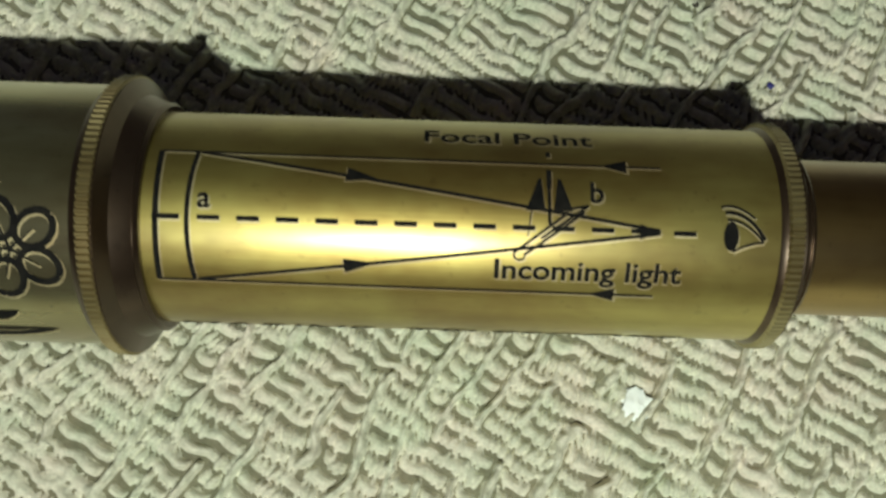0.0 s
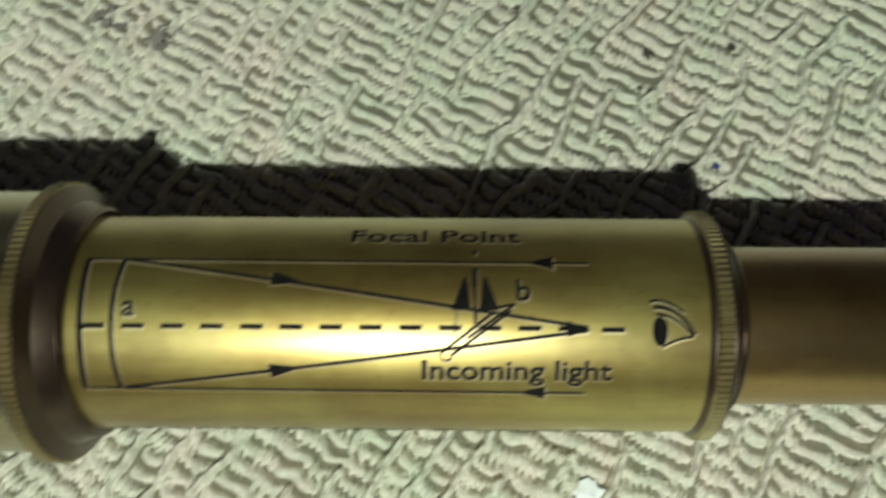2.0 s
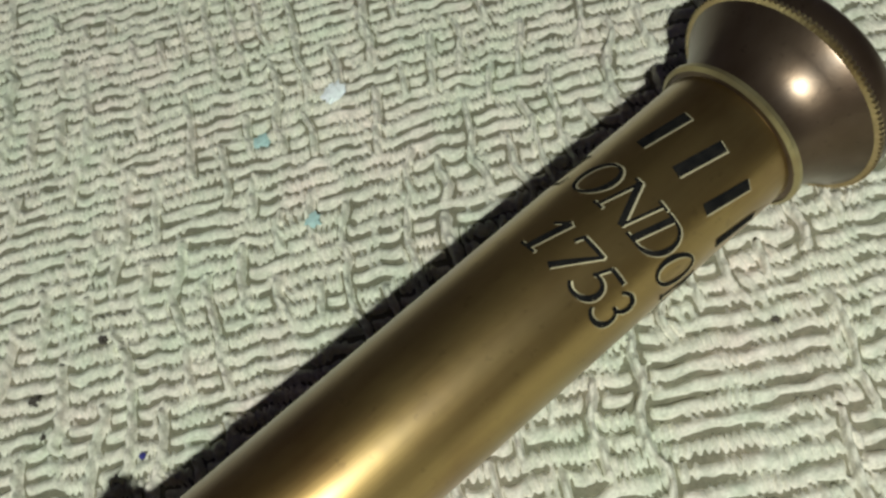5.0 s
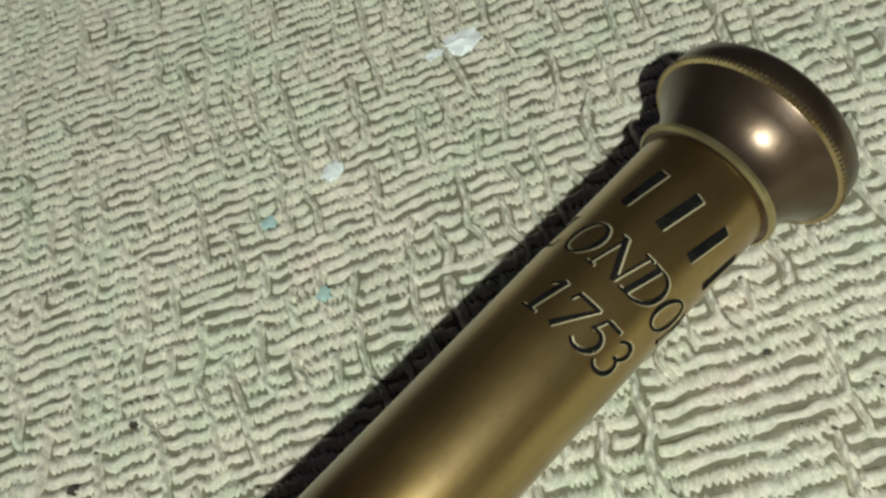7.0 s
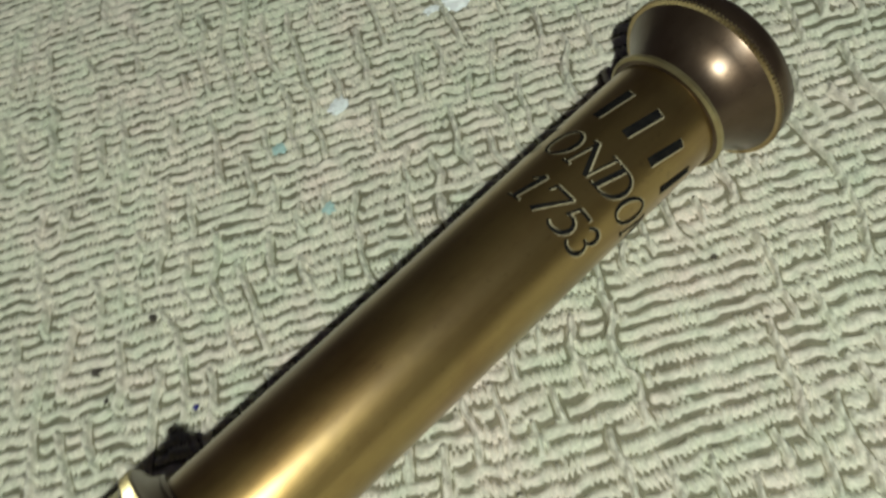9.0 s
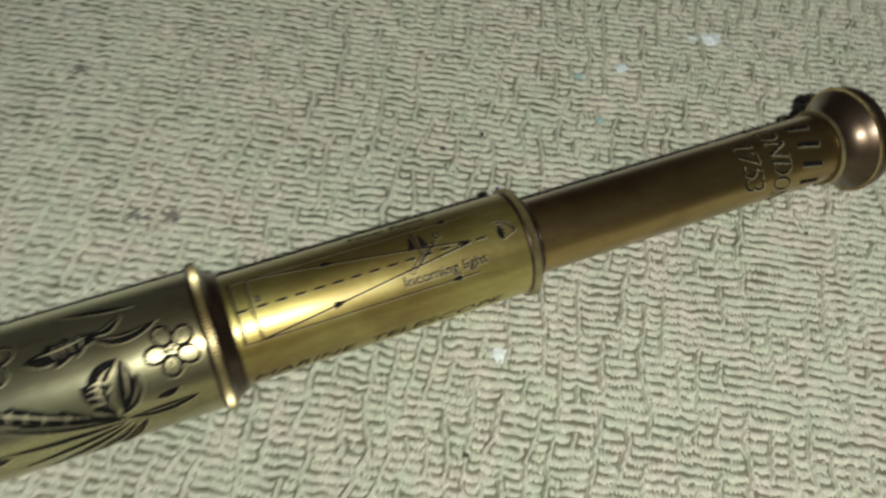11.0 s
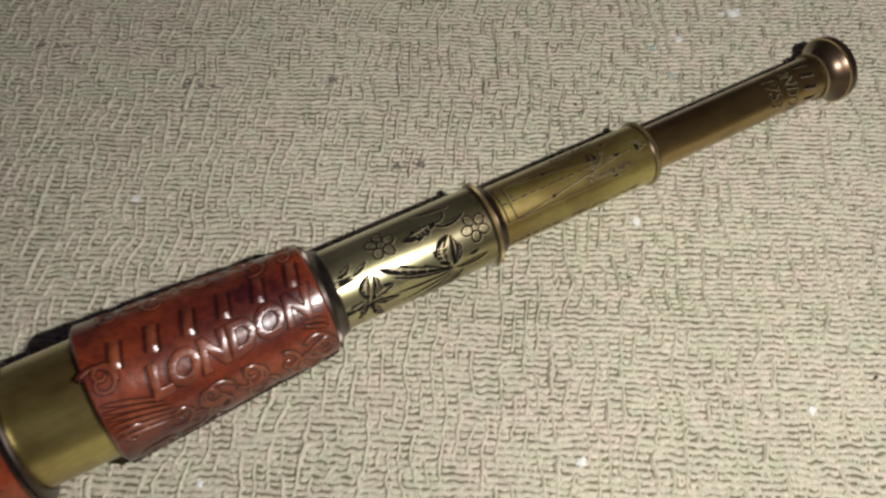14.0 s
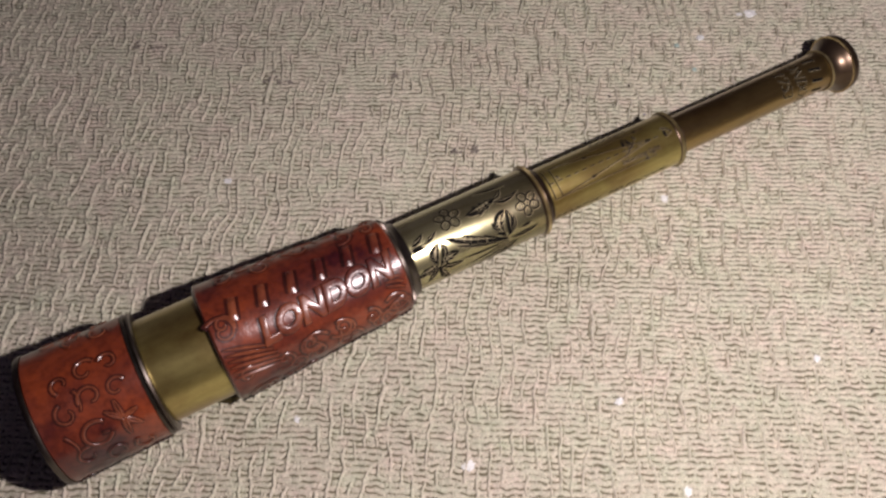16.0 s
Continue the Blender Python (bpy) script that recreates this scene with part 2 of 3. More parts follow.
def smooth_noise(x, y, seed):
    """Value noise on arrays."""
    xi, yi = np.floor(x).astype(np.int64), np.floor(y).astype(np.int64)
    fx, fy = x - xi, y - yi
    fx, fy = fx * fx * (3 - 2 * fx), fy * fy * (3 - 2 * fy)

    def h(a, b):
        k = (a * 374761393 + b * 668265263 + seed * 1274126177) & 0x7FFFFFFF
        k = ((k ^ (k >> 13)) * 1274126177) & 0x7FFFFFFF
        return ((k ^ (k >> 16)) & 0xFFFF) / 65535.0

    return (h(xi, yi) * (1 - fx) + h(xi + 1, yi) * fx) * (1 - fy) + (h(xi, yi + 1) * (1 - fx) + h(xi + 1, yi + 1) * fx) * fy


def sag(u, v):
    """The slow unevenness of the cloth."""
    return (smooth_noise(u / 0.045, v / 0.06, 9) - 0.5) * 0.0009


def step_up(x, a, b):
    t = np.clip((x - a) / (b - a), 0, 1)
    return t * t * (3 - 2 * t)


def weave_height(u, v):
    """Thick soft weft rows, fine warp yarns that cross them in ticks and bridge the gaps here and there, and single long warp floats; u along the rows."""
    uu = u / WARP + 1.1 * (smooth_noise(u / 0.014, v / 0.016, 4) - 0.5) + 0.30 * (smooth_noise(u / 0.006, v / 0.0036, 7) - 0.5)
    line = np.floor(uu)
    inside = uu - line
    side = np.abs(inside - 0.5)
    over = step_up(smooth_noise(line * 7.7 + 0.3, v / (2.2 * PITCH) + line * 3.3, 8), 0.36, 0.50)
    drift = 0.9 * (smooth_noise(u / 0.030, v / 0.020, 1) - 0.5) + 0.30 * (smooth_noise(u / 0.0056, v / 0.0075, 2) - 0.5) + 0.12 * (smooth_noise(u / 0.0021, v / 0.0026, 11) - 0.5)
    cell = np.floor(uu + 0.5)
    drift = drift + 0.40 * (smooth_noise(cell * 3.7, v / 0.011, 12) - 0.5) * np.sin(np.pi * np.mod(uu + 0.5, 1.0)) + 0.08 * np.cos(2 * np.pi * uu)
    vv = v / PITCH + drift
    row = np.floor(vv)
    across = 2 * (vv - row) - 1
    # the weft
    plump = 0.90 + 0.30 * (smooth_noise(u / 0.0036, row * 5.3, 5) - 0.5)
    crest = np.power(np.clip(1 - (across / plump) ** 2, 0, 1), 0.85)
    weft = crest * (0.79 + 0.34 * (smooth_noise(u / 0.0022, row * 3.1, 6) - 0.5))
    # fine warp yarns
    yarn = u / FINE + 0.5 * across * (smooth_noise(u / 0.005, v / 0.006, 14) - 0.3) + 2.2 * (smooth_noise(u / 0.0042, v / 0.005, 3) - 0.5) + 0.5 * np.mod(row, 2)
    number = np.floor(yarn)
    strong = smooth_noise(number * 1.7, row * 2.9, 16)
    round_yarn = np.sqrt(np.clip(1 - ((yarn - number - 0.5) / (0.30 + 0.16 * strong)) ** 2, 0, 1))
    bundle = step_up(smooth_noise(u / 0.0030, row * 2.7 + 0.4 * v / PITCH, 15), 0.37, 0.60)
    tick = round_yarn * bundle * (1.04 - 0.70 * np.abs(across) ** 2.4) * (0.72 + 0.50 * strong)
    bridge = round_yarn * step_up(smooth_noise(number * 0.61 + 0.3, np.floor(vv + 0.5) * 1.9, 17), 0.54, 0.72) * 0.74
    weft = weft * (1 - 0.28 * bundle * (1 - round_yarn) * step_up(crest, 0.2, 0.8))
    # long floats, with a dip beside them
    float_yarn = np.sqrt(np.clip(1 - (side / 0.108) ** 2, 0, 1)) * over * (1.34 + 0.16 * np.cos(2 * np.pi * vv))
    weft = weft * (1 - 0.80 * over * np.exp(-(((side - 0.165) / 0.05) ** 2)))
    z = np.maximum(np.maximum(weft, tick), np.maximum(bridge, float_yarn))
    return z * DEEP - DEEP + sag(u, v)


def grid_mesh(name, co, quads, mat):
    me = bpy.data.meshes.new(name)
    me.vertices.add(len(co))
    me.vertices.foreach_set("co", co.ravel())
    me.loops.add(quads.size)
    me.loops.foreach_set("vertex_index", quads.ravel().astype(np.int32))
    me.polygons.add(len(quads))
    me.polygons.foreach_set("loop_start", np.arange(0, quads.size, 4, dtype=np.int32))
    me.update(calc_edges=True)
    me.validate()
    me.shade_smooth()
    me.materials.append(mat)
    return new(name, me)


def patch(u0, u1, v0, v1, cell):
    """A stretch of the weave: its points and quads."""
    nu, nv = int((u1 - u0) / cell) + 2, int((v1 - v0) / cell) + 2
    u, v = np.meshgrid(np.linspace(u0, u1, nu), np.linspace(v0, v1, nv), indexing="ij")
    c, s = math.cos(ROWS_TURN), math.sin(ROWS_TURN)
    co = np.stack([MID[0] + c * u - s * v, MID[1] + s * u + c * v, weave_height(u, v)], -1).reshape(-1, 3)
    idx = np.arange(nu * nv).reshape(nu, nv)
    return co, np.stack([idx[:-1, :-1], idx[1:, :-1], idx[1:, 1:], idx[:-1, 1:]], -1).reshape(-1, 4)


def cloth():
    a, b, c, d = NEAR
    hu, hv = SU / 2, SV / 2
    co, quads = np.zeros((0, 3)), np.zeros((0, 4), dtype=np.int64)
    for area, cell in ((NEAR, 0.00026), ((-hu, a, -hv, hv), 0.00045), ((b, hu, -hv, hv), 0.00045), ((a, b, -hv, c), 0.00042), ((a, b, d, hv), 0.00042)):
        points, faces = patch(*area, cell)
        quads = np.concatenate([quads, faces + len(co)])
        co = np.concatenate([co, points])
    # the sheet goes on to the walls
    base = len(co)
    g = 41
    e = np.linspace(-ROOM, ROOM, g)
    ex, ey = np.meshgrid(e, e, indexing="ij")
    co = np.concatenate([co, np.stack([ex, ey, np.full_like(ex, -0.0036)], -1).reshape(-1, 3)])
    jd = base + np.arange(g * g).reshape(g, g)
    quads = np.concatenate([quads, np.stack([jd[:-1, :-1], jd[1:, :-1], jd[1:, 1:], jd[:-1, 1:]], -1).reshape(-1, 4)])
    return tagged(grid_mesh("woven_cloth", co, quads, CLOTH), "cream coarse woven cotton cloth with specks and stains", "cloth", kind="structure")


sheet = cloth()


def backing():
    """A tan sheet between the pale threads; its darker colour stands in for the gaps' shade."""
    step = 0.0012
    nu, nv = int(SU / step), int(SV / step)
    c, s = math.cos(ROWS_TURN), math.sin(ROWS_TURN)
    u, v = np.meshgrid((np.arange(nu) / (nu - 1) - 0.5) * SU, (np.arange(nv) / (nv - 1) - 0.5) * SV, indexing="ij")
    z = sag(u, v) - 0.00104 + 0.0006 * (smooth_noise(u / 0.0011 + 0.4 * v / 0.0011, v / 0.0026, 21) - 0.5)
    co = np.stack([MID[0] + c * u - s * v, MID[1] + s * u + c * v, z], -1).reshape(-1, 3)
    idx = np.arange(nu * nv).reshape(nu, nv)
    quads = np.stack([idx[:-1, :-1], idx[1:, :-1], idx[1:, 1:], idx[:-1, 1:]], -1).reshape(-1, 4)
    ob = grid_mesh("gap_shade_sheet", co, quads, GAP_SHADE)
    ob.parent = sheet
    ob["label"] = "tan sheet under the pale threads, coloured as the gaps' shade"


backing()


def cloth_top(x, y):
    c, s = math.cos(ROWS_TURN), math.sin(ROWS_TURN)
    dx, dy = x - MID[0], y - MID[1]
    return float(np.max(weave_height(np.array([c * dx + s * dy]) + np.linspace(-0.0008, 0.0008, 5), np.array([-s * dx + c * dy]) + np.linspace(-0.001, 0.001, 5))))


def speck(name, x, y, size, mat, flat=0.35, label="", stretch=1.0, parent=None):
    """A small uneven crumb or stain patch on the weave."""
    bm = bmesh.new()
    bmesh.ops.create_icosphere(bm, subdivisions=3, radius=1)
    a = random.uniform(0, math.pi)
    for q in bm.verts:
        k = 0.75 + 0.75 * noise.noise(q.co * 2.3 + Vector((x * 900, y * 900, 0)))
        c = q.co * k
        px, py = c.x * size * stretch, c.y * size
        q.co = (x + px * math.cos(a) - py * math.sin(a), y + px * math.sin(a) + py * math.cos(a), cloth_top(x, y) - 0.0001 + c.z * size * flat)
    return part(name, bm, mat, parent, label)


# ---- the telescope ----
AXIS_HEIGHT, AXIS_SLOPE = 0.01455, -0.0354
scope = tagged(new("telescope"), "aged brass and embossed leather pocket telescope extended on a cloth", "telescope")
scope.matrix_basis = pose(0, 0, AXIS_HEIGHT, 0, math.degrees(-math.atan(AXIS_SLOPE)), 0)

R1, R2, R3, R5 = 0.00853, 0.01152, 0.01422, 0.02004
XA, XB, XC, XL, XD, XE, XK = 0.0004, -0.0676, -0.1305, -0.2043, -0.2295, -0.2684, 0.0841


def collar(x, rim, tube_r, cone, teeth, mat, knurl=0.0018, back=0.0007):
    """A knurled rim and, under it, the hollow cone that runs down to the next tube with a bead at its foot."""
    h = knurl / 2
    ring = part("collar", lathe([(x + h, rim - 0.0003), (x + h + 0.25 * cone, tube_r + 0.45 * (rim - tube_r)), (x + h + 0.6 * cone, tube_r + 0.0012), (x + h + cone - 0.0006, tube_r + 0.0008),
                                 (x + h + cone - 0.0004, tube_r + 0.0010), (x + h + cone, tube_r + 0.0006), (x + h + cone, tube_r - 0.0002), (x - h - back, tube_r - 0.0002), (x - h - back, rim - 0.0010), (x - h, rim - 0.0005)], 160), mat, scope)
    part("knurled_rim", lathe([(x - h, rim - 0.0006), (x - h + 0.0003, rim), (x + h - 0.0003, rim), (x + h, rim - 0.0006), (x + h, rim - 0.0013), (x - h, rim - 0.0013)], teeth * 4, teeth=(1, 2)), mat if mat is GREY else WORN_EDGE, ring, "rubbed knurled edge")
    return ring


small_tube = part("eyepiece_tube", tube(-0.012, XK + 0.002, R1, R1), BROWN_BRASS, scope, "smooth aged brass draw tube")
middle_tube = part("middle_tube", tube(XB - 0.012, XA - 0.0008, R2, R2), BRASS, scope, "aged brass draw tube with an engraved ray diagram")
flower_tube = part("engraved_tube", tube(XC - 0.012, XB - 0.0012, R3, R3), PALE_BRASS, scope, "pale brass draw tube with blackened flower engraving")
barrel = part("barrel_tube", tube(XE + 0.004, XL + 0.01, R5, R5), YELLOW_BRASS, scope, "plain polished brass barrel")
collar(XA, 0.0124, R1, 0.0022, 112, BRONZE)
collar(XB, 0.0153, R2, 0.0033, 132, BRONZE)
collar(XC, 0.0184, R3, 0.0040, 150, GREY, 0.0016)

# eyepiece
eyepiece = part("eyepiece", lathe([(XK - 0.0007, R1 + 0.0001), (XK - 0.0003, R1 + 0.0008), (XK + 0.0003, R1 + 0.0008), (XK + 0.0007, R1 + 0.0003), (XK + 0.0020, R1 + 0.0005), (XK + 0.0040, R1 + 0.0014),
                                   (XK + 0.0058, R1 + 0.0027), (XK + 0.0072, R1 + 0.0040), (XK + 0.0080, R1 + 0.0044), (XK + 0.0092, R1 + 0.0046), (XK + 0.0108, R1 + 0.0044), (XK + 0.0117, R1 + 0.0035), (XK + 0.0121, R1 + 0.0020), (XK + 0.0121, 0.0060), (XK + 0.0092, 0.0045), (XK + 0.0070, 0.0045), (XK - 0.0007, 0.0070)], 160), BRONZE, scope, "flared dark bronze eyepiece cap")
part("knurled_rim", lathe([(XK + 0.0073, R1 + 0.0039), (XK + 0.0075, R1 + 0.0048), (XK + 0.0080, R1 + 0.0048), (XK + 0.0082, R1 + 0.0042)], 480, teeth=(1, 2)), BRIGHT, eyepiece, "thin rubbed knurled edge")
part("bead", lathe([(XK - 0.0006, R1 + 0.0006), (XK - 0.0003, R1 + 0.0011), (XK + 0.0002, R1 + 0.0011), (XK + 0.0005, R1 + 0.0006)], 128), WORN_EDGE, eyepiece, "thin rubbed bead round the neck")
part("lens", lathe([(XK + 0.0068, 0.0046), (XK + 0.0075, 0.0030), (XK + 0.0078, 0.0004), (XK + 0.0060, 0.0004), (XK + 0.0060, 0.0046)], 48), GREY, eyepiece)


# leather sleeve and cap
def sleeve_r(x):
    return 0.01915 + (0.02330 - 0.01915) * (XC - x) / (XC - XL)


def cap_r(x):
    return 0.0236 + (0.0246 - 0.0236) * (XD - x) / (XD - XE)


def leather_tube(name, x0, x1, radius, label):
    """A leather cover, slightly lumpy, with rolled ends."""
    prof = [(x0, radius(x0) - 0.0022), (x0, radius(x0) - 0.0006), (x0 + 0.0006, radius(x0))]
    k = 24
    prof += [(x0 + (x1 - x0) * i / k, radius(x0 + (x1 - x0) * i / k)) for i in range(1, k)]
    prof += [(x1 - 0.0006, radius(x1)), (x1, radius(x1) - 0.0006), (x1, radius(x1) - 0.0022)]
    bm = lathe(prof, 144)
    for q in bm.verts:
        f = 1 + 0.010 * noise.noise(q.co * 90) + 0.005 * noise.noise(q.co * 300)
        q.co.y *= f
        q.co.z *= f
    ob = part(name, bm, LEATHER, scope, label)
    # ragged black beads along the underside, in place of the shadow on the cloth
    shade_beads = bmesh.new()
    for i in range(int((x1 - x0) / 0.0016)):
        x = x0 + 0.001 + i * 0.0016
        if x > x1 - 0.001:
            break
        for phi in (112, -108):
            a = radians(phi + random.uniform(-3, 3))
            r = radius(x) + 0.0001
            m = Matrix.Translation((x, -r * math.sin(a), r * math.cos(a))) @ Euler((a, 0, random.uniform(-0.4, 0.4))).to_matrix().to_4x4() @ Matrix.Diagonal((0.0011, 0.0016, random.uniform(0.0005, 0.0009), 1))
            bmesh.ops.create_icosphere(shade_beads, subdivisions=1, radius=1, matrix=m)
    tagged(part("edge_shade", shade_beads, EDGE_SHADE, ob, "ragged black beads standing in for shade along the edge"), kind="stuff")
    return ob


sleeve = leather_tube("leather_sleeve", XL, XC - 0.0008, sleeve_r, "glossy red-brown leather embossed with lettering and scrolls")
cap = leather_tube("leather_cap", XE + 0.0016, XD - 0.0014, cap_r, "glossy red-brown leather cap embossed with scrolls")
part("sleeve_rim", lathe([(XL - 0.0008, R5 + 0.0002), (XL - 0.0008, 0.0216), (XL - 0.0004, 0.0222), (XL + 0.0003, 0.0222), (XL + 0.0003, R5)], 144), GREY, scope)
cap_ring = part("cap_ring", lathe([(XD + 0.0016, R5 + 0.0003), (XD + 0.0016, 0.0225), (XD + 0.0011, 0.0234), (XD + 0.0003, 0.0236), (XD - 0.0002, 0.0230), (XD - 0.0007, 0.0238), (XD - 0.0016, 0.0238), (XD - 0.0016, R5)], 160), GREY, scope, "double beaded dull metal ring")
part("end_rim", lathe([(XE, 0.0215), (XE - 0.0006, 0.0235), (XE - 0.0003, 0.0246), (XE + 0.0008, 0.0250), (XE + 0.0018, 0.0247), (XE + 0.0018, 0.0215)], 160), GREY, scope, "dark metal end rim")
part("lens", lathe([(XE + 0.0030, 0.0216), (XE + 0.0016, 0.0120), (XE + 0.0012, 0.0004), (XE + 0.0050, 0.0004), (XE + 0.0050, 0.0216)], 64), GREY, scope)

# ---- engraving: ray diagram ----
PHI2 = 14


def ray_lines(grow, shift):
    bm = bmesh.new()
    g = grow

    def line(a, b, w=0.22, w1=None, n=8):
        pts = [(a[0] + (b[0] - a[0]) * i / n, a[1] + (b[1] - a[1]) * i / n) for i in range(n + 1)]
        stroke(bm, [(x + shift[0], y + shift[1]) for x, y in mm(pts)], 1.3 * w * MM + g, 1.3 * (w1 or w) * MM + g)

    def curve(pts, w=0.2):
        stroke(bm, [(x + shift[0], y + shift[1]) for x, y in mm(pts)], 1.2 * w * MM + g)

    def head(x, y, d, ang=0.0, size=2.6):
        c, s = math.cos(ang), math.sin(ang)
        tri = [(0, 0), (-size * d, 0.75), (-size * d, -0.75)]
        k = 1 + g / MM * 0.6
        poly(bm, [(q[0] + shift[0], q[1] + shift[1]) for q in mm([(x + (a * c - b * s) * k, y + (a * s + b * c) * k) for a, b in tri])])

    line((-62.0, 6.9), (-61.9, -6.5), 0.45)
    curve(arc(-58.9 + 42, 0.2, 42.0, 171.0, 189.0, 16), 0.4)
    line((-62.0, 6.9), (-12.6, 6.65), 0.18)
    line((-62.0, -6.5), (-12.9, -6.75), 0.18)
    line((-58.0, 6.8), (-12.8, 0.1), 0.26)
    line((-58.0, -6.4), (-12.8, -0.2), 0.26)
    line((-62.3, 0), (-59.6, 0), 0.4)
    for i in range(12):
        x = -57.9 + i * 3.84
        line((x, 0), (x + 2.2, 0), 0.36)
    line((-11.5, -0.1), (-9.3, -0.1), 0.36)
    head(-40.4, 4.35, 1, -0.14, 3.2)
    head(-40.4, -4.0, 1, 0.13, 3.2)
    head(-18.6, 6.68, -1, 0)
    head(-19.4, -6.72, -1, 0)
    head(-12.6, -0.05, 1, 0, 2.2)
    # boat: sails, mast, slanting hull
    for cx, lean in ((-25.0, 0.4), (-22.3, -0.4)):
        poly(bm, [(q[0] + shift[0], q[1] + shift[1]) for q in mm([(cx - 0.95, 1.7), (cx + 0.95, 1.7), (cx + lean + 0.15, 5.0), (cx + lean - 0.15, 5.0)])])
    line((-23.7, 8.3), (-23.7, 7.6), 0.34, n=1)
    line((-23.7, 6.0), (-23.7, 4.0), 0.4, n=2)
    line((-23.7, 4.0), (-23.6, 0.4), 0.26, n=3)
    line((-26.9, -2.4), (-21.8, 1.6), 0.22)
    line((-26.0, -2.7), (-20.2, 1.7), 0.22)
    line((-24.4, -1.0), (-20.0, 2.2), 0.2)
    curve(arc(-26.4, -2.6, 0.6, 60, 330, 8), 0.18)
    line((-22.0, 1.9), (-19.8, 2.3), 0.2, n=2)
    line((-25.4, 1.7), (-25.7, -0.8), 0.1, n=2)
    # eye
    curve(bend((-6.5, 2.1), (-4.2, 2.3), (-2.6, -0.5)), 0.3)
    curve(bend((-6.3, 1.4), (-4.6, 1.5), (-2.8, -0.6)), 0.2)
    curve(bend((-2.7, -0.7), (-4.2, -0.8), (-5.7, -1.7)), 0.2)
    curve(bend((-6.9, 2.6), (-5.6, 3.2), (-3.6, 1.6)), 0.2)
    poly(bm, [(q[0] + shift[0], q[1] + shift[1]) for q in mm(arc(-5.9, -0.2, 0.75, 0, 337, 15, 1.45))])
    return bm


engraved("ray_diagram", ray_lines, R2, PHI2, middle_tube)


def lettering(body, size, **kw):
    def make(grow, shift):
        k = dict(kw)
        at = k.pop("at", (0, 0))
        return words(body, size, offset=grow * 0.6 + k.pop("bold", 0.0), at=(at[0] + shift[0], at[1] + shift[1]), **k)
    return make


engraved("lettering", lettering("Focal Point", 0.0030, at=(-0.0276, 0.0103), width=0.0171, bold=0.00005), R2, PHI2, middle_tube)
engraved("lettering", lettering("Incoming light", 0.0029, at=(-0.0196, -0.0043), width=0.0184, bold=0.00006), R2, PHI2, middle_tube)
engraved("lettering", lettering("a", 0.0030, at=(-0.0573, 0.0019), bold=0.00006), R2, PHI2, middle_tube)
engraved("lettering", lettering("b", 0.0030, at=(-0.0190, 0.0036), bold=0.00006), R2, PHI2, middle_tube)
engraved("lettering", lettering("MARINE  TELESCOPE", 0.0032, at=(-0.0350, 0.0), width=0.0545, shear=0.25), R2, 94, middle_tube, 0.00006)

# ---- engraving: draw tube of the eyepiece ----
def glyph(bm, ch, put, g):
    """One letter or digit in thick and thin strokes with small serifs, its height 1; put takes it to its place."""
    thick, thin = 0.150, 0.065

    def line(a, b, w, w1=None, n=6):
        stroke(bm, [put(a[0] + (b[0] - a[0]) * i / n, a[1] + (b[1] - a[1]) * i / n) for i in range(n + 1)], w * put.height + g, (w1 or w) * put.height + g)

    def bow(cx, cy, rx, ry, a0, a1, n=18):
        pts = arc(cx, cy, rx, a0, a1, n, ry)
        half = len(pts) // 2
        for run, w0, w1 in ((pts[:half + 1], thin, thick), (pts[half:], thick, thin)):
            stroke(bm, [put(*q) for q in run], w0 * put.height + g, w1 * put.height + g)

    if ch == "L":
        line((0.2, 0.0), (0.2, 1.0), thick)
        line((0.04, 1.0), (0.38, 1.0), thin)
        line((0.04, 0.0), (0.66, 0.0), thin)
        line((0.66, 0.0), (0.72, 0.24), thin, 0.03)
    elif ch == "O":
        bow(0.42, 0.5, 0.36, 0.5, 90, 270)
        bow(0.42, 0.5, 0.36, 0.5, 270, 450)
    elif ch == "N":
        line((0.12, 0.0), (0.12, 1.0), thin)
        line((0.80, 0.0), (0.80, 1.0), thin)
        line((0.10, 1.0), (0.80, 0.0), thick)
        line((0.0, 0.0), (0.26, 0.0), thin)
        line((0.66, 1.0), (0.94, 1.0), thin)
        line((-0.04, 1.0), (0.14, 1.0), thin)
    elif ch == "D":
        line((0.2, 0.0), (0.2, 1.0), thick)
        line((0.02, 1.0), (0.36, 1.0), thin)
        line((0.02, 0.0), (0.36, 0.0), thin)
        bow(0.34, 0.5, 0.46, 0.5, 90, -90)
    elif ch == "1":
        line((0.36, 0.0), (0.36, 1.0), thick)
        line((0.14, 0.76), (0.36, 1.0), thin)
        line((0.16, 0.0), (0.58, 0.0), thin)
    elif ch == "7":
        line((0.06, 0.95), (0.66, 0.95), 0.10)
        line((0.07, 0.97), (0.05, 0.74), thin)
        line((0.64, 0.97), (0.28, 0.0), 0.07, thick)
    elif ch == "5":
        line((0.22, 0.95), (0.64, 0.97), 0.10)
        line((0.22, 0.96), (0.17, 0.55), thin)
        bow(0.30, 0.31, 0.31, 0.31, 120, -140)
    elif ch == "3":
        bow(0.32, 0.75, 0.24, 0.24, 160, -90)
        bow(0.32, 0.27, 0.30, 0.27, 90, -150)


